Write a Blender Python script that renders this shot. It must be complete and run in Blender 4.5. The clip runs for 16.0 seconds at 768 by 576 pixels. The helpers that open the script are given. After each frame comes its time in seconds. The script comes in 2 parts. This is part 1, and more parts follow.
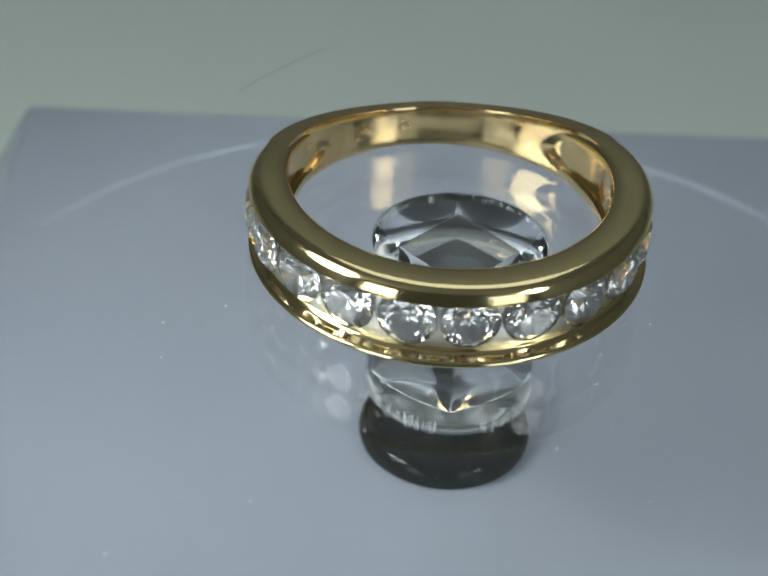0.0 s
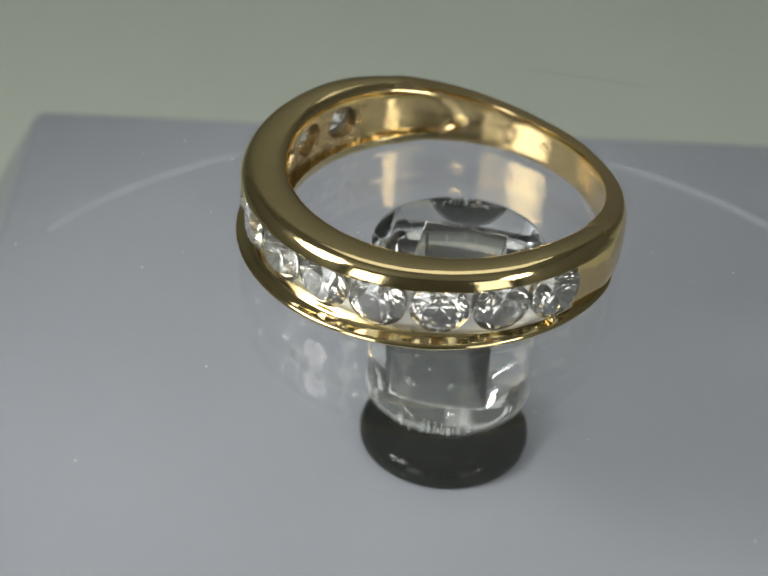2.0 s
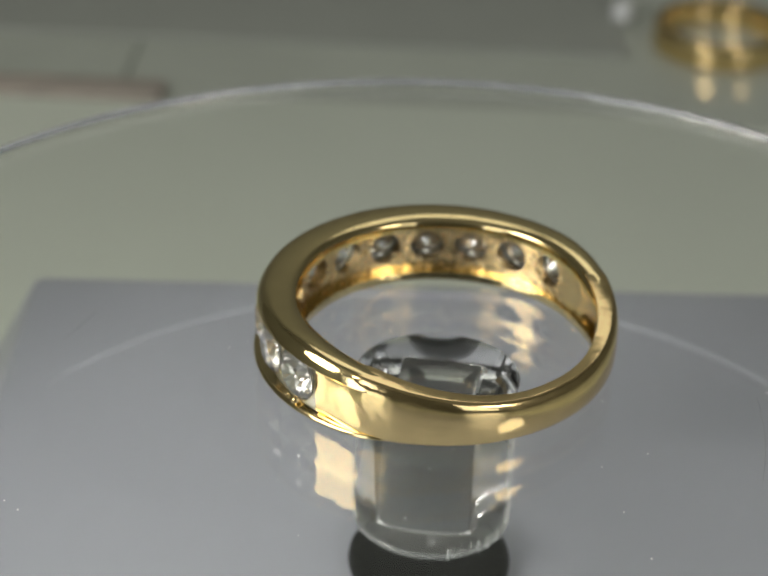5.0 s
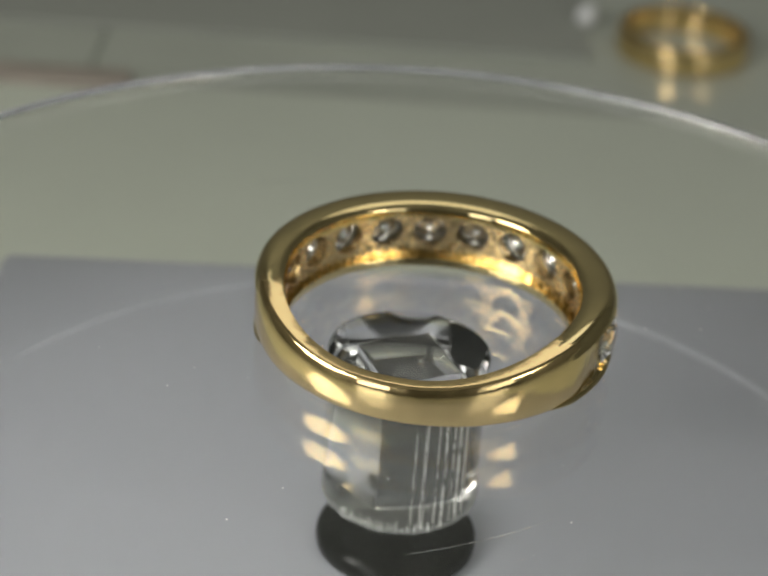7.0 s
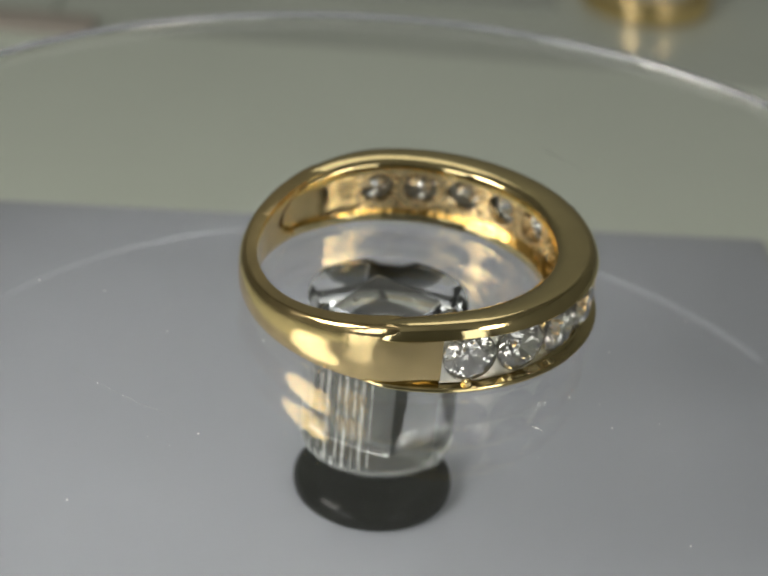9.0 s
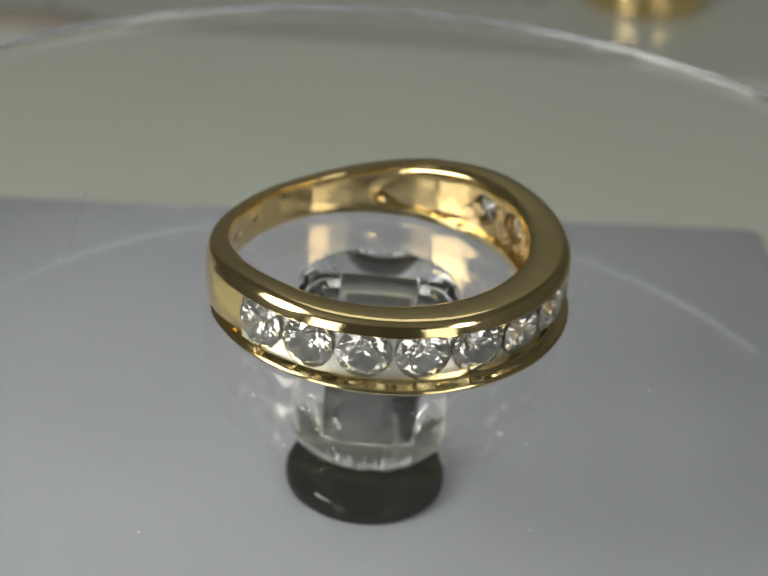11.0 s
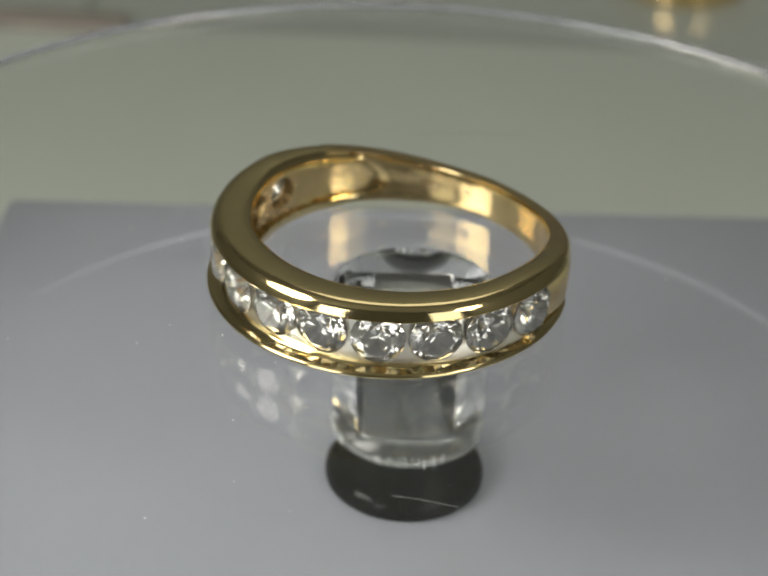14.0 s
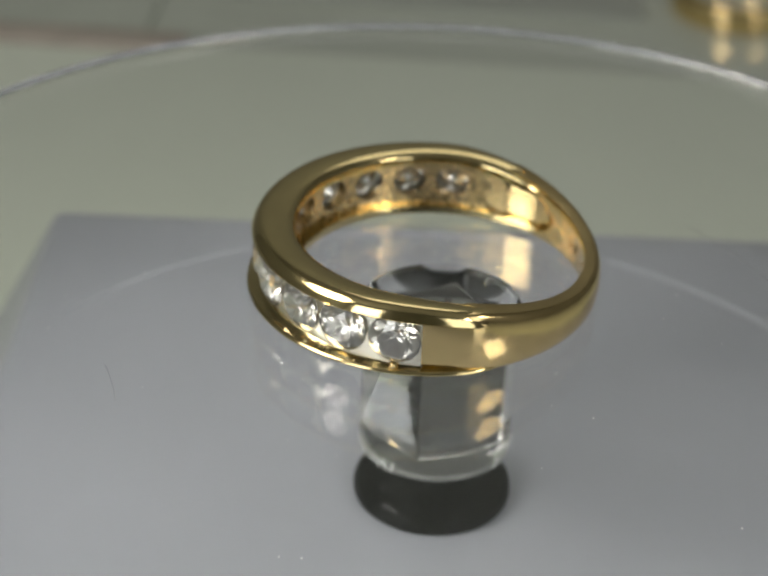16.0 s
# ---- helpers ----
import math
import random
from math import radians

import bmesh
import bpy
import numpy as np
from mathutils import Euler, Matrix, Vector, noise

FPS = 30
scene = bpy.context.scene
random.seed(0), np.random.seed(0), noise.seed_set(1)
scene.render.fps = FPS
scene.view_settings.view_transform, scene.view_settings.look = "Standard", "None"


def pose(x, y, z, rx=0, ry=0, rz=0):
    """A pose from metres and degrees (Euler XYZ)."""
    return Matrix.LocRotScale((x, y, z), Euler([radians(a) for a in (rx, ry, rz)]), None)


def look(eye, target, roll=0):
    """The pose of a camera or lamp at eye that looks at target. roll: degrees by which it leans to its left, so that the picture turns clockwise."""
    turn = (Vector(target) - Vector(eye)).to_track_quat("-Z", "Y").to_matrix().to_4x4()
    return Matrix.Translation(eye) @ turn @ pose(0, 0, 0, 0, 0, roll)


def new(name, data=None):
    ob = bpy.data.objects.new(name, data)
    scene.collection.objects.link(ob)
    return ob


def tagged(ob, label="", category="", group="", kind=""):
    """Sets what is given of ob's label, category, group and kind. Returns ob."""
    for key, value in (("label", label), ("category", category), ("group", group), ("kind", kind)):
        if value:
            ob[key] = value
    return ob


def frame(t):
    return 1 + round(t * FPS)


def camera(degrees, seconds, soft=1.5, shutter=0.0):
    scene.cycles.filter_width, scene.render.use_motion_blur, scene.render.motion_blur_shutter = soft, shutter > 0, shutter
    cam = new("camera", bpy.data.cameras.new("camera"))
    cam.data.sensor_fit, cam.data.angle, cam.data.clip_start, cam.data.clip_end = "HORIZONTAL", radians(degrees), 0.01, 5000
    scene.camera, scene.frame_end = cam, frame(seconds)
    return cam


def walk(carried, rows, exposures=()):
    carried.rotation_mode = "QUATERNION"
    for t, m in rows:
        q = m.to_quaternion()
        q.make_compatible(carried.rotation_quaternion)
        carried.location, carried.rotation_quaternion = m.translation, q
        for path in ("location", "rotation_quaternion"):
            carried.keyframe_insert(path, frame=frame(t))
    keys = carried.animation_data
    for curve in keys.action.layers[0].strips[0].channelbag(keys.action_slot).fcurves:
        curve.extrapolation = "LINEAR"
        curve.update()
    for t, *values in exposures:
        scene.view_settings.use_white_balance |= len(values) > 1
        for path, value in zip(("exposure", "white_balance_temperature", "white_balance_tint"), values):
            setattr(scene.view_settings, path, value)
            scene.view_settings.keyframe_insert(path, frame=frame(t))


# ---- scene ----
MM = 0.001
DISC_Z = 40.62          # height of the disc's top over the table, mm
BASE_Z = 25.0          # height of the pale base, mm

# ---------------------------------------------------------------- camera
cam = camera(23.38, 16.0, soft=1.6)
cam.data.dof.use_dof = True
cam.data.dof.focus_distance = 0.095
cam.data.dof.aperture_fstop = 60.0

# seconds, pan, tilt, roll in degrees, eye in mm from the disc's centre
PATH = (
    (0.0, -1.43, -37.15, 3.34, -1.93, -81.51, 57.32),
    (0.5, -1.57, -36.88, 3.18, -1.77, -82.15, 57.28),
    (1.0, -2.40, -36.86, 2.67, -0.90, -82.54, 56.97),
    (1.5, -2.07, -36.70, 2.83, -1.46, -83.14, 57.68),
    (2.0, -2.04, -36.87, 3.13, -1.01, -83.17, 58.15),
    (3.0, -2.05, -36.57, 2.82, -0.99, -84.06, 58.27),
    (3.2, -2.42, -36.45, 2.54, -0.55, -84.12, 58.04),
    (3.5, -2.51, -35.32, 1.54, -0.85, -84.59, 57.91),
    (3.8, -2.23, -33.56, 2.00, 1.49, -86.16, 59.28),
    (4.0, -1.59, -32.47, 2.21, 2.26, -89.74, 56.89),
    (4.2, -1.32, -31.87, 1.94, 1.05, -89.64, 57.44),
    (4.5, -2.20, -30.62, 1.35, 0.35, -89.76, 57.70),
    (7.0, -0.47, -29.93, 3.87, -0.98, -92.33, 56.47),
    (7.5, 0.20, -30.17, 4.05, -1.89, -92.09, 56.50),
    (8.0, 1.03, -30.39, 4.66, -3.24, -91.78, 56.45),
    (8.5, 1.40, -30.91, 4.96, -3.21, -92.45, 56.72),
    (9.0, 1.42, -31.39, 5.11, -2.63, -93.33, 56.75),
    (11.5, 1.12, -31.51, 4.36, -1.47, -92.99, 55.90),
    (12.0, 0.29, -31.50, 4.10, -0.42, -92.97, 55.53),
    (12.5, 0.19, -31.76, 4.00, -0.51, -92.72, 56.18),
    (13.0, -0.48, -31.64, 3.36, 0.29, -92.95, 56.10),
    (14.0, -0.37, -31.83, 2.68, -1.19, -93.05, 56.77),
    (14.8, -1.97, -31.41, 2.48, 0.38, -94.00, 56.95),
    (15.5, -2.47, -31.17, 2.43, 0.97, -94.69, 57.08),
    (16.0, -2.97, -31.13, 2.39, 1.38, -94.51, 57.10),
)


def eye_pose(pan, tilt, roll, x, y, z):
    a, p = radians(pan), radians(tilt)
    way = Vector((math.sin(a) * math.cos(p), math.cos(a) * math.cos(p), math.sin(p)))
    eye = Vector((x, y, z + DISC_Z)) * MM
    return look(eye, eye + way * 0.1, roll)


walk(cam, [(t, eye_pose(*row)) for t, *row in PATH], exposures=[
    (0.0, 0.06, 5650, 6), (0.5, 0.06, 5850, 7), (1.0, 0.06, 6050, 8), (1.5, 0.06, 6250, 9), (2.5, 0.06, 6400, 10),
    (4.5, 0.06, 6550, 10), (7.0, 0.06, 6700, 10), (9.0, 0.06, 6620, 10), (16.0, 0.06, 6620, 10)])
scene.cycles.max_bounces = 24
scene.cycles.transmission_bounces = 24

# ---------------------------------------------------------------- light
world = bpy.data.worlds.new("world")
scene.world = world
world.use_nodes = True
world.node_tree.nodes["Background"].inputs["Color"].default_value = (0.5, 0.52, 0.55, 1)
world.node_tree.nodes["Background"].inputs["Strength"].default_value = 0.05


def area_lamp(name, eye, target, size, watts, colour, shape="DISK"):
    data = bpy.data.lights.new(name, "AREA")
    data.shape, data.size, data.energy, data.color = shape, size, watts, colour
    ob = new(name, data)
    ob.matrix_world = look(eye, target)
    return ob


area_lamp("soft_lamp_light", (-0.094, -0.041, 0.116), (0, 0.005, 0.03), 0.058, 0.092, (1.0, 0.98, 0.91))
area_lamp("desk_lamp_light", (0.14, -0.115, 0.165), (0, 0.01, 0.04), 0.052, 0.062, (1.0, 0.96, 0.88))
# unseen overhead fill, added to brighten the north wall, table and ring tops
area_lamp("ceiling_fill", (0.1, 0.95, 1.62), (0.1, 0.95, 0), 0.9, 2.3, (1.0, 1.0, 0.95), "SQUARE")


def fill_light(x, watts):
    """An added fill light in one of two unseen wall openings behind the camera."""
    data = bpy.data.lights.new("front_fill", "AREA")
    data.shape, data.size, data.size_y, data.energy, data.color = "RECTANGLE", 0.6, 1.1, watts, (0.98, 1.0, 0.98)
    new("front_fill", data).matrix_world = look((x, -1.51, 0.8), (x * 0.6, 0, 0.6))


fill_light(-1.05, 6.2)
fill_light(1.05, 3.2)

# ---------------------------------------------------------------- materials


def material(name, colour, rough=0.5, metal=0.0, ior=1.5, vary=0.06, scale=300.0, bump=0.0, bump_scale=2000.0,
             transmission=0.0, coat=0.0, rough_vary=0.0):
    m = bpy.data.materials.new(name)
    m.use_nodes = True
    n, l = m.node_tree.nodes, m.node_tree.links
    b = n["Principled BSDF"]
    b.inputs["Roughness"].default_value = rough
    b.inputs["Metallic"].default_value = metal
    b.inputs["IOR"].default_value = ior
    b.inputs["Transmission Weight"].default_value = transmission
    b.inputs["Coat Weight"].default_value = coat
    b.inputs["Base Color"].default_value = (*colour, 1)
    at = n.new("ShaderNodeTexCoord")
    if vary:
        big, small = n.new("ShaderNodeTexNoise"), n.new("ShaderNodeTexNoise")
        big.inputs["Scale"].default_value, small.inputs["Scale"].default_value = scale * 0.12, scale
        big.inputs["Detail"].default_value, small.inputs["Detail"].default_value = 3, 4
        add = n.new("ShaderNodeMath")
        add.operation = "ADD"
        ramp = n.new("ShaderNodeMapRange")
        ramp.inputs["From Min"].default_value, ramp.inputs["From Max"].default_value = 0.6, 1.4
        ramp.inputs["To Min"].default_value, ramp.inputs["To Max"].default_value = 1 - vary, 1 + vary
        mul = n.new("ShaderNodeVectorMath")
        mul.operation = "SCALE"
        mul.inputs[0].default_value = colour
        for node in (big, small):
            l.new(at.outputs["Object"], node.inputs["Vector"])
        l.new(big.outputs["Fac"], add.inputs[0])
        l.new(small.outputs["Fac"], add.inputs[1])
        l.new(add.outputs[0], ramp.inputs["Value"])
        l.new(ramp.outputs["Result"], mul.inputs["Scale"])
        l.new(mul.outputs["Vector"], b.inputs["Base Color"])
        if rough_vary:
            rr = n.new("ShaderNodeMapRange")
            rr.inputs["From Min"].default_value, rr.inputs["From Max"].default_value = 0.3, 0.7
            rr.inputs["To Min"].default_value, rr.inputs["To Max"].default_value = rough - rough_vary, rough + rough_vary
            l.new(small.outputs["Fac"], rr.inputs["Value"])
            l.new(rr.outputs["Result"], b.inputs["Roughness"])
    if bump:
        tex, bp = n.new("ShaderNodeTexNoise"), n.new("ShaderNodeBump")
        tex.inputs["Scale"].default_value, tex.inputs["Detail"].default_value = bump_scale, 4
        bp.inputs["Strength"].default_value, bp.inputs["Distance"].default_value = 1.0, bump
        l.new(at.outputs["Object"], tex.inputs["Vector"])
        l.new(tex.outputs["Fac"], bp.inputs["Height"])
        l.new(bp.outputs["Normal"], b.inputs["Normal"])
    return m


GOLD = material("yellow_gold", (0.86, 0.65, 0.32), 0.15, 1.0, vary=0.06, scale=900, bump=0.00006, bump_scale=420, rough_vary=0.06)
GOLD_BRIGHT = material("polished_gold", (0.83, 0.67, 0.34), 0.095, 1.0, vary=0.04, scale=900, bump=0.000025, bump_scale=450, rough_vary=0.04)
GOLD_ROUGH = material("cast_gold", (0.86, 0.64, 0.33), 0.24, 1.0, vary=0.10, scale=1800, bump=0.00009, bump_scale=1500, rough_vary=0.08)
DIAMOND = material("diamond", (0.99, 0.975, 0.915), 0.0, ior=2.42, vary=0, transmission=0.92)
# satin gold, whitened in its colour for the reflections between the stones
GOLD_GLARE = material("satin_gold_with_glare", (0.96, 0.93, 0.83), 0.32, 1.0, vary=0.06, scale=1500, bump=0.00002, bump_scale=2500, rough_vary=0.06)
FROSTED = material("frosted_acrylic", (0.95, 0.97, 0.96), 0.16, ior=1.49, vary=0.04, scale=4000, transmission=0.95, bump=0.00005, bump_scale=2500)
ACRYLIC = material("clear_acrylic", (0.985, 0.995, 0.99), 0.0, ior=1.49, vary=0, transmission=1.0)
RIM = material("satin_acrylic_edge", (0.97, 0.98, 0.98), 0.22, ior=1.49, vary=0, transmission=0.8, bump=0.00002, bump_scale=1500)
SAWN = material("sawn_acrylic", (0.92, 0.94, 0.93), 0.35, ior=1.49, vary=0.08, scale=3000, transmission=0.45, bump=0.00005, bump_scale=2500)
HAZY = material("hazy_acrylic", (0.95, 0.97, 0.96), 0.03, ior=1.49, vary=0.05, scale=2000, transmission=0.92)
DUST = material("dust", (0.7, 0.7, 0.68), 0.8, vary=0)
RUBBER = material("black_rubber", (0.005, 0.0055, 0.005), 0.06, ior=1.3, vary=0.25, scale=900, rough_vary=0.03)
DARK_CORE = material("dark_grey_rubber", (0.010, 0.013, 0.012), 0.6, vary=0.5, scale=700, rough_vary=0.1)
WHITE_GLASS = material("milky_glass", (0.80, 0.82, 0.84), 0.1, vary=0.03, scale=800)
BASE = material("pale_base_plastic", (0.318, 0.335, 0.375), 0.30, vary=0.012, scale=40)
PAPER = material("grey_green_paper", (0.71, 0.76, 0.66), 0.7, vary=0.03, scale=60)
GLOSS_GREY = material("grey_laminate", (0.57, 0.61, 0.54), 0.18, vary=0.10, scale=50)
PALE_EDGE = material("pale_edge", (0.36, 0.38, 0.345), 0.4, vary=0.05, scale=80)
BROWN = material("red_brown_wood", (0.44, 0.39, 0.34), 0.5, vary=0.3, scale=220)
WALL = material("wall_paint", (0.45, 0.46, 0.43), 0.8, vary=0.04, scale=6)
CEIL = material("ceiling_paint", (0.72, 0.72, 0.69), 0.8, vary=0.03, scale=6)
FLOOR = material("floor_boards", (0.25, 0.19, 0.14), 0.5, vary=0.2, scale=9)

# ---------------------------------------------------------------- mesh helpers


def mesh_of(name, bm, mat, angle=35):
    bmesh.ops.recalc_face_normals(bm, faces=bm.faces)
    me = bpy.data.meshes.new(name)
    bm.to_mesh(me)
    bm.free()
    for p in me.polygons:
        p.use_smooth = angle > 0
    if angle > 0:
        me.set_sharp_from_angle(angle=radians(angle))
    me.materials.append(mat)
    return me


def part(name, bm, mat, parent=None, label="", angle=35):
    ob = new(name, mesh_of(name, bm, mat, angle))
    ob.parent = parent
    return tagged(ob, label)


def box(x0, y0, z0, x1, y1, z1, bevel=0.0, seg=3):
    bm = bmesh.new()
    bmesh.ops.create_cube(bm, size=1)
    for v in bm.verts:
        v.co = Vector(((x0, x1)[v.co.x > 0], (y0, y1)[v.co.y > 0], (z0, z1)[v.co.z > 0])) * MM
    if bevel:
        bmesh.ops.bevel(bm, geom=bm.edges[:], offset=bevel * MM, segments=seg, profile=0.5, affect="EDGES")
    return bm


def lathe(profile, steps=96, bm=None):
    """A turned body from (radius, height) in mm; radius 0 at an end closes it."""
    bm = bm or bmesh.new()
    rings = []
    for r, z in profile:
        if r <= 0:
            rings.append([bm.verts.new((0, 0, z * MM))])
        else:
            rings.append([bm.verts.new((r * MM * math.cos(2 * math.pi * i / steps), r * MM * math.sin(2 * math.pi * i / steps), z * MM))
                          for i in range(steps)])
    for a, b in zip(rings, rings[1:]):
        for i in range(steps):
            j = (i + 1) % steps
            ids = [a[i % len(a)], a[j % len(a)], b[j % len(b)], b[i % len(b)]]
            face = list(dict.fromkeys(ids))
            if len(face) > 2:
                bm.faces.new(face)
    return bm


def on_ring(r, phi, z):
    """A point of the ring's own space: phi in degrees from the middle stone."""
    a = radians(phi)
    return Vector((r * math.sin(a), -r * math.cos(a), z)) * MM


def sweep(section, angles, closed=False):
    """A body swept round the ring: section(phi) gives its outline in (r, z) mm."""
    bm = bmesh.new()
    loops = [[bm.verts.new(on_ring(r, phi, z)) for r, z in section(phi)] for phi in angles]
    pairs = list(zip(loops, loops[1:])) + ([(loops[-1], loops[0])] if closed else [])
    for a, b in pairs:
        n = len(a)
        for i in range(n):
            bm.faces.new((a[i], a[(i + 1) % n], b[(i + 1) % n], b[i]))
    if not closed:
        bm.faces.new(loops[0])
        bm.faces.new(loops[-1][::-1])
    return bm


def ease(x, a, b):
    t = min(1.0, max(0.0, (x - a) / (b - a)))
    return t * t * (3 - 2 * t)


def rounded(r0, r1, z0, z1, radii, seg=5):
    """A rounded rectangle in (r, z); radii at (r0,z0), (r1,z0), (r1,z1), (r0,z1)."""
    out = []
    for (cr, cz, sr, sz, start), rad in zip(((r0, z0, 1, 1, 180), (r1, z0, -1, 1, 270), (r1, z1, -1, -1, 0), (r0, z1, 1, -1, 90)), radii):
        for k in range(seg + 1):
            a = radians(start + 90 * k / seg)
            out.append((cr + sr * rad + rad * math.cos(a), cz + sz * rad + rad * math.sin(a)))
    return out


# ---------------------------------------------------------------- room and table


def build_room():
    def wall(name, *dims):
        return tagged(part(name, box(*dims), WALL, angle=0), "plain matt grey-green painted wall", "wall", kind="structure")
    wall("wall_north", -1600, 1500, -750, 1600, 1600, 1700)
    south = bmesh.new()
    for dims in ((-1600, -1600, -750, 1600, -1500, 150), (-1600, -1600, 1450, 1600, -1500, 1700), (-1600, -1600, 150, -1400, -1500, 1450),
                 (-700, -1600, 150, 700, -1500, 1450), (1400, -1600, 150, 1600, -1500, 1450)):
        piece = bpy.data.meshes.new("piece")
        bm = box(*dims)
        bm.to_mesh(piece)
        bm.free()
        south.from_mesh(piece)
        bpy.data.meshes.remove(piece)
    tagged(part("wall_south", south, WALL, angle=0), "plain matt grey-green painted wall with two added openings for fill light", "wall", kind="structure")
    wall("wall_west", -1700, -1600, -750, -1600, 1600, 1700)
    wall("wall_east", 1600, -1600, -750, 1700, 1600, 1700)
    tagged(part("ceiling", box(-1700, -1600, 1700, 1700, 1600, 1800), CEIL, angle=0), "plain pale grey painted ceiling", "ceiling", kind="structure")
    tagged(part("floor", box(-1700, -1600, -850, 1700, 1600, -750), FLOOR, angle=0), "brown wooden floor", "floor", kind="structure")


def build_table():
    table = tagged(new("table"), "grey glossy laminate work table under the display", "table")
    part("tabletop_panel", box(-500, -350, -24, -43.15, 450, -1.2, 0.3), GLOSS_GREY, table)
    part("tabletop_panel", box(-42.85, -350, -24, 500, 450, -1.2, 0.3), GLOSS_GREY, table)
    for x in (-460, 460):
        for y in (-310, 410):
            part("leg", box(x - 22, y - 22, -750, x + 22, y + 22, -24, 2), GLOSS_GREY, table)
    paper = box(-260, -300, -1.2, 260, 121.3, 0.0, 0.3, 1)
    tagged(part("paper_sheet", paper, PAPER), "plain grey-green card sheet lying under the base", "paper")


build_room()
build_table()

# ---------------------------------------------------------------- the turning stand
TURN_0, TURN_RATE = 4.74, -29.053     # degrees at 12.5 s, degrees a second
RING_X, RING_Y = -0.934, -0.880       # the ring's centre on the disc, mm


def build_base():
    """The pale box under the stand: a block with sloping sides, turned a little."""
    base = tagged(new("turntable_base"), "pale lilac-grey plastic turntable base with sloping sides", "turntable")
    bm = bmesh.new()
    bmesh.ops.create_cube(bm, size=1)
    for v in bm.verts:
        low = v.co.z < 0
        v.co = Vector(((-43 if low else -29.6) if v.co.x < 0 else (45 if low else 32),
                       (-70 if low else -62) if v.co.y < 0 else (37.1 if low else 33.9),
                       0 if low else BASE_Z)) * MM
    bmesh.ops.bevel(bm, geom=[e for e in bm.edges if any(v.co.z > 0.01 for v in e.verts)], offset=0.7 * MM, segments=4, profile=0.5, affect="EDGES")
    bmesh.ops.rotate(bm, cent=(0, 0, 0), matrix=Matrix.Rotation(radians(2.9), 3, "Z"), verts=bm.verts)
    part("body", bm, BASE, base)
    # a fine added ridge on the top, shaped as the disc rim's caustic arc
    bead, loops = bmesh.new(), []
    for i in range(73):
        a = radians(32 + 116 * i / 72)
        loops.append([bead.verts.new(Vector(((32.6 + u) * math.cos(a), (32.6 + u) * math.sin(a), BASE_Z + h)) * MM)
                      for u, h in ((-0.6, -0.05), (-0.3, 0.07), (0, 0.11), (0.3, 0.07), (0.6, -0.05))])
    for a, b in zip(loops, loops[1:]):
        for k in range(4):
            bead.faces.new((a[k], a[k + 1], b[k + 1], b[k]))
    part("caustic_ridge", bead, BASE, base)
    return base


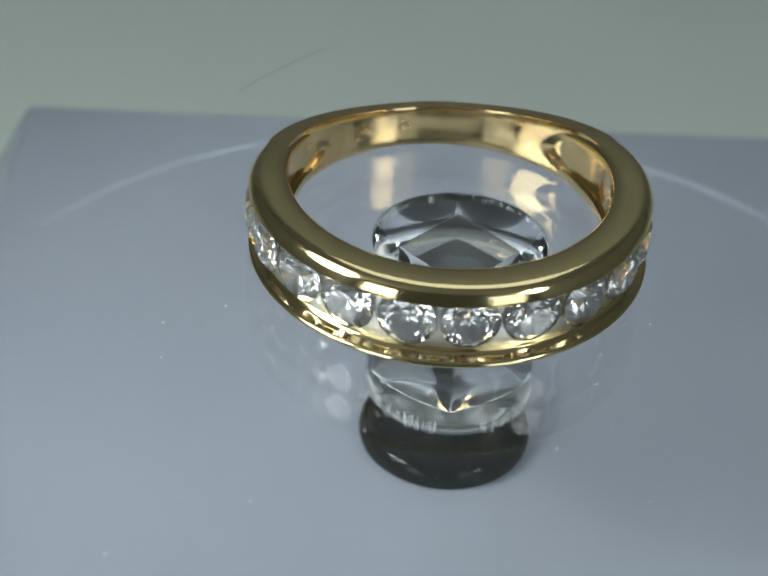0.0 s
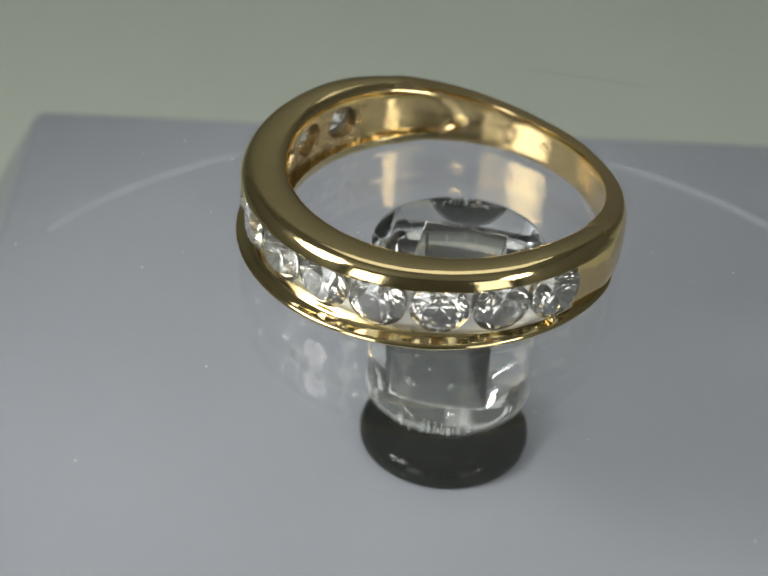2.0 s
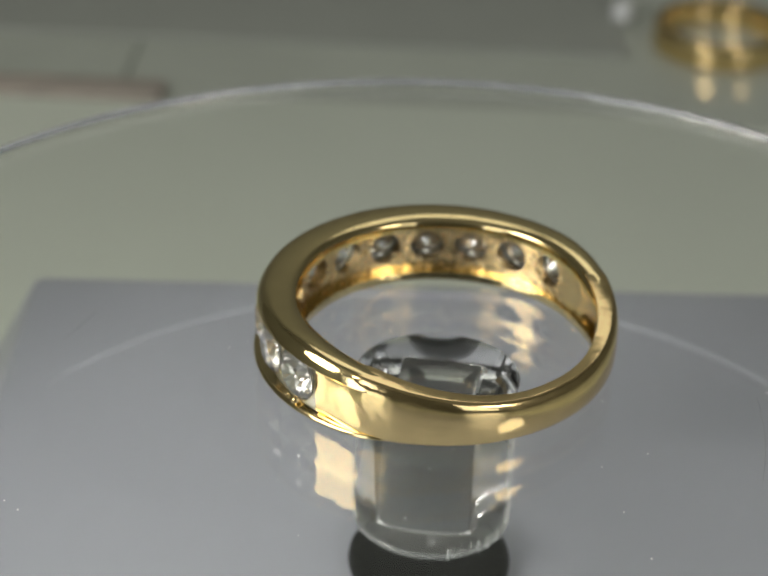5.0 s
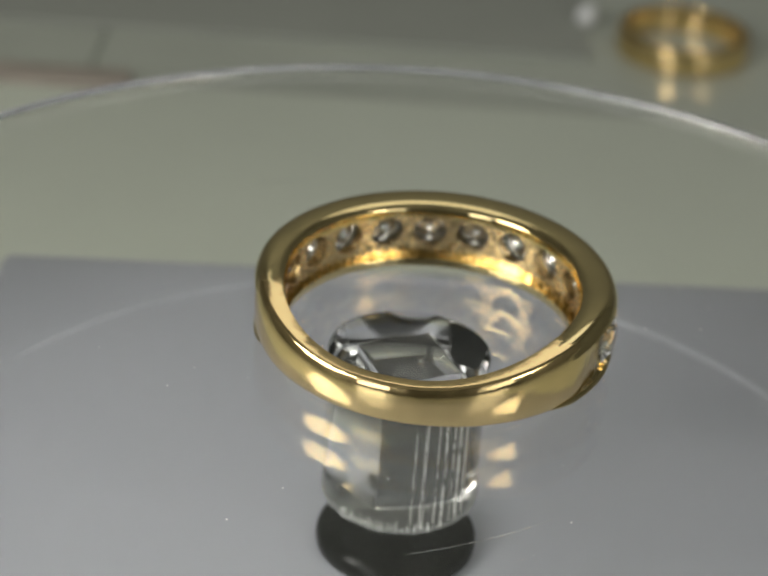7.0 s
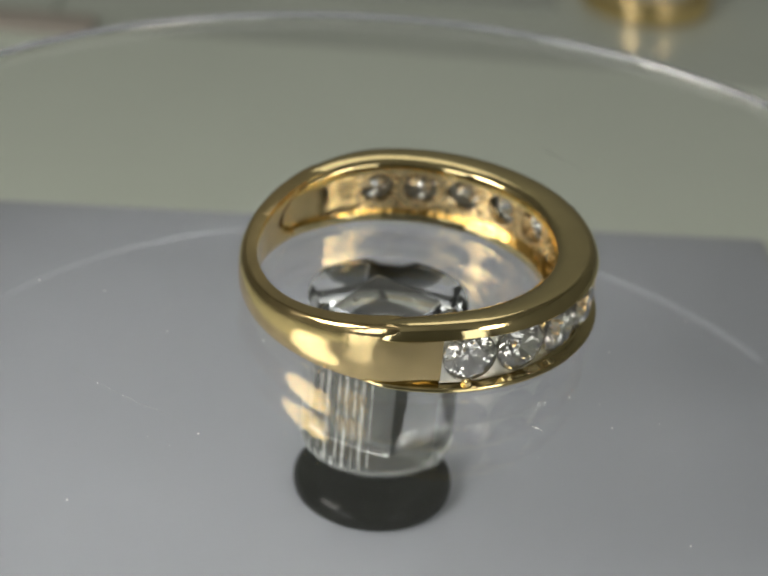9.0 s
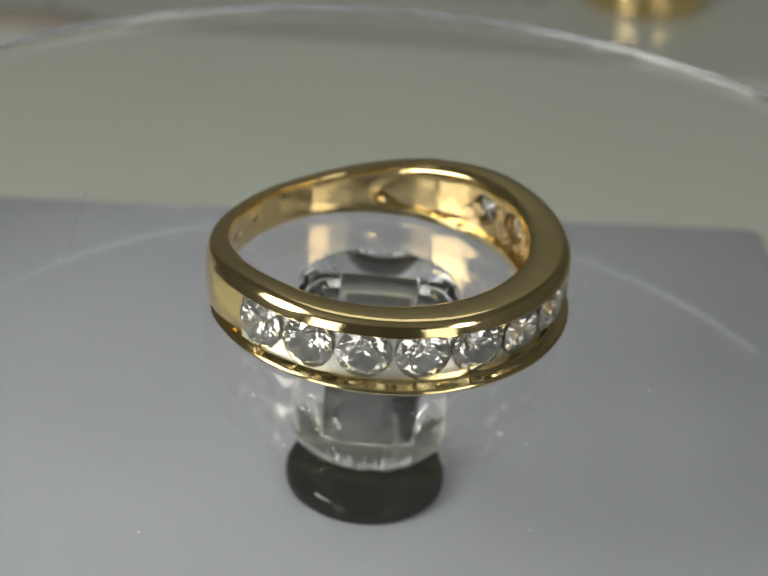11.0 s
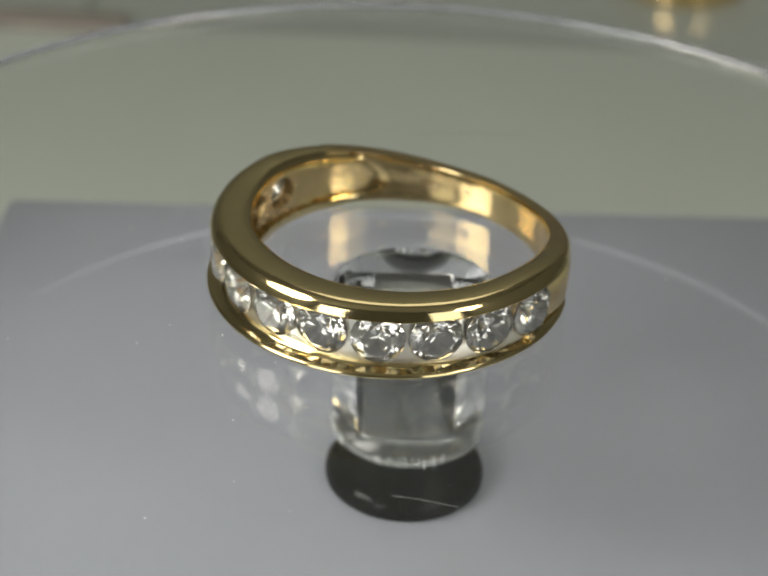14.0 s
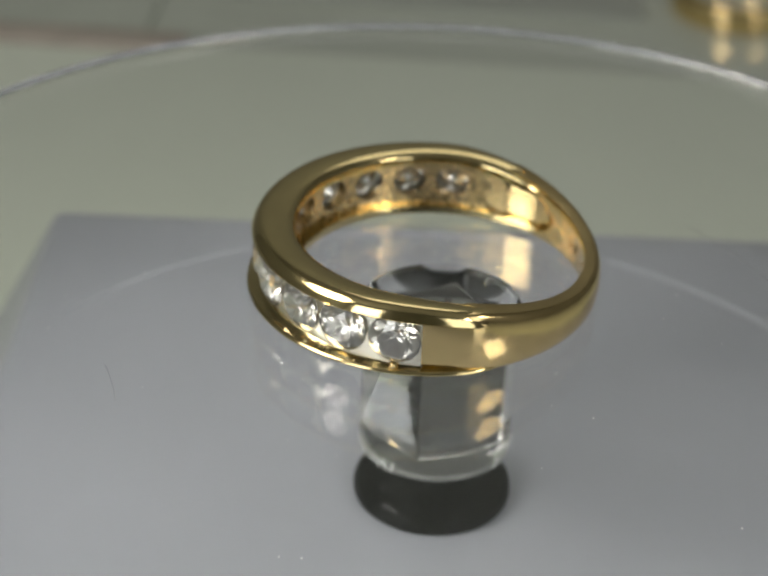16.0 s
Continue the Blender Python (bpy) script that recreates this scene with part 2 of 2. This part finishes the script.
def build_stand():
    top, height = DISC_Z - BASE_Z, 2.0
    stand = tagged(new("display_stand"), "clear acrylic disc on a clear post with a black rubber foot", "display stand")
    stand.location = (0, 0, BASE_Z * MM)
    foot = lathe([(0, 0.0), (4.74, 0.0), (4.93, 0.1), (4.98, 0.4), (4.94, 0.7), (4.82, 0.97), (4.62, 1.19), (4.36, 1.34), (4.05, 1.42), (3.55, 1.5),
                  (2.8, 1.62), (2.45, 1.9), (2.35, 3.74), (0, 3.80)])
    part("foot", foot, RUBBER, stand, "glossy black rubber foot")
    z0, z1 = 3.85, top - height
    body = lathe([(0, z0), (4.15, z0), (4.5, z0 + 0.1), (4.7, z0 + 0.35), (4.72, z0 + 0.8), (4.70, z1 - 0.12), (4.78, z1),
                  (39.98, z1), (40.2, z1), (40.38, z1 + 0.03), (40.42, z1 + 0.08), (40.42, top - 0.42), (40.36, top - 0.2), (40.22, top - 0.06), (40.02, top), (39.96, top),
                  (0, top)], 192)
    clear = part("disc_and_post", body, ACRYLIC, stand, "clear polished acrylic disc on a round post")
    clear.visible_shadow = False
    # the turned upper edge of the disc is left satin
    clear.data.materials.append(RIM)
    for p in clear.data.polygons:
        if p.center.z > (top - 0.42) * MM and math.hypot(p.center.x, p.center.y) > 40.0 * MM:
            p.material_index = 1
    end = lathe([(2.6, z0 - 0.04), (4.1, z0 - 0.04), (4.1, z0 - 0.02), (2.6, z0 - 0.02), (2.6, z0 - 0.04)], 96)
    part("sawn_end", end, SAWN, stand, "whitish sawn lower end of the post").visible_shadow = False
    # fine upright tool marks round the inside of the post, in patches
    marks, rnd = bmesh.new(), random.Random(31)
    for start, stop, z_mid, count in ((20, 75, z1 - 0.6, 34), (120, 165, z1 - 0.9, 26), (200, 260, z0 + 0.55, 46), (285, 340, z0 + 0.5, 40), (60, 130, z0 + 0.5, 44)):
        for _ in range(count):
            a, length = radians(rnd.uniform(start, stop)), rnd.uniform(0.25, 0.9)
            m = Matrix.Translation(Vector((4.71 * math.cos(a), 4.71 * math.sin(a), z_mid + rnd.uniform(-0.2, 0.2))) * MM) @ Matrix.Rotation(a, 4, "Z")
            bmesh.ops.create_cube(marks, size=1, matrix=m @ Matrix.Diagonal((0.02 * MM, rnd.uniform(0.008, 0.025) * MM, length * MM, 1)))
    tagged(part("tool_marks", marks, SAWN, stand, "fine whitish tool marks on the post"), kind="stuff").visible_shadow = False
    band = [(4.73, z0 + 0.12), (4.77, z0 + 0.16), (4.77, z0 + 0.5), (4.73, z0 + 0.55)]
    part("rim_band", lathe(band + band[:1], 120), FROSTED, stand, "frosted lower rim of the post").visible_shadow = False
    hollow = box(-2.35, -2.35, z0 + 1.0, 2.35, 2.35, z1 - 1.0, 0.12, 2)
    bmesh.ops.rotate(hollow, cent=(0, 0, 0), matrix=Matrix.Rotation(radians(40), 3, "Z"), verts=hollow.verts)
    me = mesh_of("square_hollow", hollow, HAZY)
    me.flip_normals()
    inner = new("square_hollow", me)
    inner.parent = stand
    inner.visible_shadow = False
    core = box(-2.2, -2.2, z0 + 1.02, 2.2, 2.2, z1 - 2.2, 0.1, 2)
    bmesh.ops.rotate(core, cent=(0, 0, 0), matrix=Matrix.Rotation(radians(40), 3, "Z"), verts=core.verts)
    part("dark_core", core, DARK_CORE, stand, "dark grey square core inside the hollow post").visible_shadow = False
    # dark residue that sticks to the corners of the hollow, with a ragged edge
    for corner, hand, widest, power in ((-95, -1, 1.25, 0.5), (-5, -1, 1.0, 1.3), (175, 1, 0.95, 0.6)):
        rnd = random.Random(corner)
        c, n = radians(corner), radians(corner + 45 * hand)
        along = Vector((math.cos(c + radians(135) * hand), math.sin(c + radians(135) * hand), 0))
        start = Vector((math.cos(c), math.sin(c), 0)) * 3.27 + along * 0.06
        out = Vector((math.cos(n), math.sin(n), 0))
        flake, rows = bmesh.new(), []
        for i in range(27):
            u = i / 26
            w = 0.04 + widest * math.sin(math.pi * min(1.0, 0.04 + 0.96 * u ** 0.8)) ** power * (0.82 + 0.36 * rnd.random())
            z = z1 - 1.2 - (z1 - z0 - 2.3) * u
            rows.append([flake.verts.new((start + along * a + out * b + Vector((0, 0, z))) * MM) for a, b in ((0, 0.02), (w, 0.02), (w, 0.06), (0, 0.06))])
        for p, q in zip(rows, rows[1:]):
            for k in range(4):
                flake.faces.new((p[k], p[(k + 1) % 4], q[(k + 1) % 4], q[k]))
        flake.faces.new(rows[0])
        flake.faces.new(rows[-1][::-1])
        part("residue", flake, DARK_CORE, stand, "ragged strip of dark residue in the post", 0).visible_shadow = False
    worn, rnd = bmesh.new(), random.Random(23)
    facing = -90 - (TURN_0 + TURN_RATE * (8.05 - 12.5))
    for offset in (-21, -14.5, -13, -4, 1.5, 2.6, 9, 13.5, 15, 21):
        z, high = z0 + rnd.uniform(0.2, 0.9), z1 - rnd.uniform(0.3, 2.5)
        while z < high:
            length = rnd.uniform(0.3, 1.3)
            a = radians(facing + offset + rnd.uniform(-0.35, 0.35))
            m = Matrix.Translation(Vector((4.725 * math.cos(a), 4.725 * math.sin(a), z + length / 2)) * MM) @ Matrix.Rotation(a, 4, "Z")
            m = m @ Matrix.Rotation(rnd.uniform(-0.02, 0.02), 4, "X") @ Matrix.Diagonal((0.02 * MM, rnd.uniform(0.02, 0.07) * MM, length * MM, 1))
            bmesh.ops.create_cube(worn, size=1, matrix=m)
            z += length + rnd.choice((0.0, 0.02, 0.25, 0.6))
    part("scratches", worn, DUST, stand, "pale upright scratches on the post").visible_shadow = False
    dust, rnd = bmesh.new(), random.Random(7)
    for _ in range(60):
        a, r = rnd.uniform(0, 2 * math.pi), 4 + 26 * rnd.random()
        bmesh.ops.create_icosphere(dust, subdivisions=1, radius=rnd.uniform(0.025, 0.07) * MM,
                                   matrix=Matrix.Translation(Vector((r * math.cos(a), r * math.sin(a), top + 0.02)) * MM))
    tagged(part("dust", dust, DUST, stand, "pale specks of dust on the disc"), kind="stuff")

    def hair(*points):
        """A fine fibre lying on the disc, through points (x, y) in mm."""
        bm, sides = bmesh.new(), 5
        (x0, y0), (x1, y1), (x2, y2) = points
        loops = []
        for i in range(25):
            u = i / 24
            q = Vector(((1 - u) ** 2 * x0 + 2 * u * (1 - u) * x1 + u * u * x2, (1 - u) ** 2 * y0 + 2 * u * (1 - u) * y1 + u * u * y2, top + 0.02))
            way = Vector((x2 - x0, y2 - y0, 0)).normalized()
            side = Vector((-way.y, way.x, 0))
            loops.append([bm.verts.new((q + (side * math.cos(k * 6.2832 / sides) + Vector((0, 0, math.sin(k * 6.2832 / sides)))) * 0.013) * MM) for k in range(sides)])
        for p, q in zip(loops, loops[1:]):
            for k in range(sides):
                bm.faces.new((p[k], p[(k + 1) % sides], q[(k + 1) % sides], q[k]))
        part("fibre", bm, FROSTED, stand, "fine pale fibre lying on the disc")
    hair((-5.8, 19.3), (-9.4, 16.8), (-11.8, 13.8))
    hair((12.5, -16.8), (14.0, -15.8), (15.6, -15.2))
    chip = lathe([(0, 0), (0.16, 0.02), (0.2, 0.12), (0.14, 0.26), (0, 0.3)], 10)
    bmesh.ops.translate(chip, vec=Vector((-1.4, 2.4, top)) * MM, verts=chip.verts)
    part("chip", chip, FROSTED, stand, "tiny clear chip on the disc")
    return stand


# ---------------------------------------------------------------- the ring
STEP = 17.59             # degrees from stone to stone
R_IN, R_OUT, HEAD, SHANK = 8.58, 10.50, 4.33, 2.50
STONE_Z = 2.22         # height of the stones' middles over the disc, mm


def ring_height(phi):
    return SHANK + (HEAD - SHANK) * (1 - ease(abs(phi), 84, 172))


def ring_low(phi):
    return 0.08 * ease(abs(phi), 84, 172)


def outer_radius(phi):
    """The band's outside is set a little towards the head."""
    return R_OUT + 0.54 * math.cos(radians(phi))


def inner_radius(phi):
    return R_IN - 0.28 * math.cos(radians(phi))


def rail_section(upper):
    """The upper rail has a flat top, a rolled shoulder and a tall side; the lower one is a thin lip that slopes in to the stones."""
    def section(phi):
        h, f = ring_height(phi), ease(abs(phi), 112, 128)
        low = ring_low(phi)
        ri, ro = inner_radius(phi) - 0.12 * (1 - f) + 0.03 * f, outer_radius(phi) - 0.34 * f
        if upper:
            ro -= 0.30 * (1 - f) * max(0.0, math.cos(radians(phi)))
            top, w = low + h - 0.05 * f, 0.86 - 0.26 * f
            lean = 0.34 * (1 - f)
            return [(ri, top - w), (ro - 0.16, top - w), (ro - 0.05, top - w + 0.03), (ro, top - w + 0.12), (ro - 0.25 * lean, top - w + 0.34), (ro - 0.8 * lean, top - 0.24),
                    (ro - lean - 0.04, top - 0.15), (ro - lean - 0.13, top - 0.07), (ro - lean - 0.3, top - 0.025), (ro - lean - 0.6, top), (ri + 0.7, top - 0.02),
                    (ri + 0.45, top - 0.07), (ri + 0.25, top - 0.15), (ri + 0.1, top - 0.26), (ri + 0.02, top - 0.38)]
        low += 0.05 * f
        return [(ri, low + 0.14), (ri + 0.04, low + 0.05), (ri + 0.14, low), (ro - 0.28, low), (ro - 0.12, low + 0.03), (ro - 0.03, low + 0.09), (ro, low + 0.17),
                (ro - 0.03, low + 0.25), (ro - 0.11, low + 0.31), (ro - 0.2, low + 0.34), (ro - 0.6, low + 0.43), (ro - 0.72, low + 0.56), (ri, low + 0.58)]
    return section


def shank_section(phi):
    """A low arch outside and a flat inside that is hollowed near the head."""
    a, h = abs(phi), ring_height(phi)
    low = ring_low(phi)
    grow = ease(a, 98, 115)
    lip = 0.55 * (1 - grow) + 0.02
    crown = outer_radius(phi) - 0.30 * (1 - grow) + 0.02 * grow
    r_edge = crown - 0.10 - 0.36 * grow
    out = []
    z0, z1 = low + lip, low + h - lip
    for k in range(17):
        u = 0.5 - 0.5 * math.cos(math.pi * k / 16)
        bulge = max(0.0, 1 - abs(2 * u - 1) ** 2.8)
        worn = 0.035 * noise.noise(Vector((phi * 0.3, u * 4, 0))) * ease(a, 99, 104) * (1 - ease(a, 116, 126)) * ease(min(u, 1 - u), 0.05, 0.3)
        out.append((r_edge + (crown - r_edge) * bulge ** 0.5 + worn, z0 + (z1 - z0) * u))
    for k in range(17):
        u = k / 16
        end = 138 - 18 * (2 * u - 1) ** 2
        deep = (0.10 + 0.18 * ease(a, 98, 114)) * (1 - ease(a, end - 6, end + 1))
        dent = deep * ease(min(u, 1 - u), 0.03, 0.16)
        out.append((inner_radius(phi) + 0.02 + dent + 0.1 * (abs(2 * u - 1) ** 8), z1 - (z1 - z0) * u))
    return out


def gallery_cell(plate, floor, k):
    """The seat of one stone: a pierced plate inside and a polished floor outside, between the rails."""
    n, z0, z1 = 24, 0.50, HEAD - 0.80
    mid, half_z, half_a = STONE_Z, (z1 - z0) / 2, STEP / 2

    def loops(bm, r, hole):
        inner, outer = [], []
        for i in range(n):
            a = 2 * math.pi * i / n
            c, s = math.cos(a), math.sin(a)
            q = 1 / max(abs(c), abs(s))
            inner.append(bm.verts.new(on_ring(r, k * STEP + math.degrees(hole * c / r), mid + hole * s)))
            outer.append(bm.verts.new(on_ring(r, k * STEP + half_a * c * q, (z0 + z1) / 2 + half_z * s * q)))
        return inner, outer

    def join(bm, a, b):
        for i in range(n):
            j = (i + 1) % n
            bm.faces.new((a[i], a[j], b[j], b[i]))
    a, b = loops(plate, 8.74, 1.0)
    c, _ = loops(plate, 9.66, 1.18)
    join(plate, a, b)
    join(plate, a, c)
    d, e = loops(floor, 10.05, 1.33)
    f, _ = loops(floor, 9.62, 1.18)
    join(floor, d, e)
    join(floor, d, f)


def brilliant(radius):
    """A round brilliant, its table up."""
    bm = bmesh.new()
    at = lambda r, deg, z: bm.verts.new((r * radius * MM * math.cos(radians(deg)), r * radius * MM * math.sin(radians(deg)), z * radius * MM))
    table = [at(0.57, 45 * i, 0.31) for i in range(8)]
    star = [at(0.79, 45 * i + 22.5, 0.185) for i in range(8)]
    upper = [at(1, 22.5 * i, 0.03) for i in range(16)]
    lower = [at(1, 22.5 * i, -0.03) for i in range(16)]
    half = [at(0.24, 45 * i + 22.5, -0.70) for i in range(8)]
    tip = at(0, 0, -0.89)
    bm.faces.new(table)
    for i in range(8):
        j = (i + 1) % 8
        bm.faces.new((table[i], star[i], table[j]))
        bm.faces.new((table[j], star[i], upper[(2 * i + 2) % 16]))
        bm.faces.new((table[j], upper[(2 * i + 2) % 16], star[j]))
        bm.faces.new((star[i], upper[2 * i], upper[2 * i + 1]))
        bm.faces.new((star[i], upper[2 * i + 1], upper[(2 * i + 2) % 16]))
        bm.faces.new((half[i], lower[2 * i + 1], lower[2 * i]))
        bm.faces.new((half[i], lower[(2 * i + 2) % 16], lower[2 * i + 1]))
        bm.faces.new((half[i], tip, half[j], lower[(2 * i + 2) % 16]))
    for i in range(16):
        j = (i + 1) % 16
        bm.faces.new((upper[i], lower[i], lower[j], upper[j]))
    return bm


def build_ring():
    ring = tagged(new("diamond_ring"), "yellow gold half-eternity ring with channel-set diamonds on a clear disc", "ring")
    head = [-128 + 2 * i for i in range(129)]
    part("upper_rail", sweep(rail_section(True), head), GOLD_BRIGHT, ring, "polished gold channel rail")
    part("lower_rail", sweep(rail_section(False), head), GOLD_BRIGHT, ring, "polished gold channel rail")
    part("shank", sweep(shank_section, [a if a <= 180 else a - 360 for a in (96.4 + 167.2 * i / 168 for i in range(169))]), GOLD, ring)
    plate, floor = bmesh.new(), bmesh.new()
    for k in range(-5, 6):
        gallery_cell(plate, floor, k)
    for bm in (plate, floor):
        bmesh.ops.remove_doubles(bm, verts=bm.verts, dist=0.00001)
    part("stone_gallery", plate, GOLD_ROUGH, ring, "cast gold seat plate pierced behind each stone")
    part("channel_floor", floor, GOLD_GLARE, ring, "satin gold floor between the stones, reflections painted in as a paler colour")
    for k in (-5, 5):
        for z in (0.56,):
            claw = lathe([(0, 0.3), (0.14, 0.27), (0.24, 0.16), (0.28, -0.05), (0.28, -0.3), (0, -0.3)], 16)
            ob = part("claw", claw, GOLD, ring)
            ob.matrix_local = Matrix.Translation(on_ring(10.22, k * STEP, z)) @ on_ring(1000, k * STEP, 0).to_track_quat("Z", "Y").to_matrix().to_4x4()
    gem = mesh_of("diamond", brilliant(1.52), DIAMOND, 0)
    rnd = random.Random(4)
    for k in range(-5, 6):
        ob = tagged(new("diamond", gem), "round brilliant-cut white diamond")
        ob.parent = ring
        out = on_ring(1000, k * STEP, 0)
        turn = out.to_track_quat("Z", "Y").to_matrix().to_4x4() @ pose(0, 0, 0, rnd.uniform(-3, 3), rnd.uniform(-3, 3), rnd.uniform(0, 45))
        ob.matrix_local = Matrix.Translation(on_ring(10.2, k * STEP, STONE_Z)) @ turn
    # the small rhombic stamp inside the shank
    stamp = bmesh.new()
    vs = [stamp.verts.new(on_ring(inner_radius(190) - 0.012, 190 + math.degrees(u * 0.42 / R_IN), 1.4 + v * 0.36)) for u, v in ((-1, 0), (0, -1), (1, 0), (0, 1))]
    stamp.faces.new(vs)
    part("hallmark", stamp, GOLD_ROUGH, ring, "small rhombic stamp")
    for i, (w, h) in enumerate(((0.09, 0.34), (0.16, 0.3), (0.07, 0.36), (0.13, 0.32))):
        bar = bmesh.new()
        a0 = 203 + i * 2.0
        ri = inner_radius(a0) - 0.01
        bar.faces.new([bar.verts.new(on_ring(ri, a0 + math.degrees(u * w / ri), 1.4 + v * h)) for u, v in ((-1, -1), (1, -1), (1, 1), (-1, 1))])
        part("stamp_mark", bar, GOLD_ROUGH, ring, "small worn stamp")
    return ring


def build_far_ring():
    other = tagged(new("plain_ring"), "plain polished yellow gold band lying on the grey table", "ring")
    prof = rounded(7.9, 9.2, 0.0, 3.6, (0.3, 0.6, 0.6, 0.3))
    part("band", sweep(lambda phi: prof, [3 * i for i in range(120)], closed=True), GOLD, other)
    other.location = (36.2 * MM, 150.2 * MM, -1.2 * MM)
    return other


def build_far_things():
    strip = part("wooden_strip", box(-150, 122.3, -1.2, -37, 127.4, 0.4, 0.4), BROWN)
    tagged(strip, "thin red-brown wooden strip lying on the table", "strip")
    slab = part("grey_slab", box(-150, 143.8, -1.2, 23, 260, -0.4, 0.3), PALE_EDGE)
    tagged(slab, "pale grey flat slab lying on the table", "slab")
    bead = part("glass_bead", lathe([(0, 0), (1.0, 0.1), (1.5, 0.8), (1.6, 1.6), (1.4, 2.6), (0.8, 3.2), (0, 3.4)], 32), WHITE_GLASS)
    bead.location = (23.2 * MM, 157.5 * MM, -1.2 * MM)
    tagged(bead, "small milky white glass bead on the grey table", "bead")


build_base()
stand = build_stand()
ring = build_ring()
build_far_ring()
build_far_things()


def motions():
    rows_stand, rows_ring = [], []
    for i in range(33):
        t = i * 0.5
        turn = TURN_0 + TURN_RATE * (t - 12.5)
        a = radians(turn)
        x, y = RING_X * math.cos(a) - RING_Y * math.sin(a), RING_X * math.sin(a) + RING_Y * math.cos(a)
        rows_stand.append((t, pose(0, 0, BASE_Z * MM, 0, 0, turn)))
        rows_ring.append((t, pose(x * MM, y * MM, DISC_Z * MM, 0, 0, turn)))
    walk(stand, rows_stand)
    walk(ring, rows_ring)


motions()
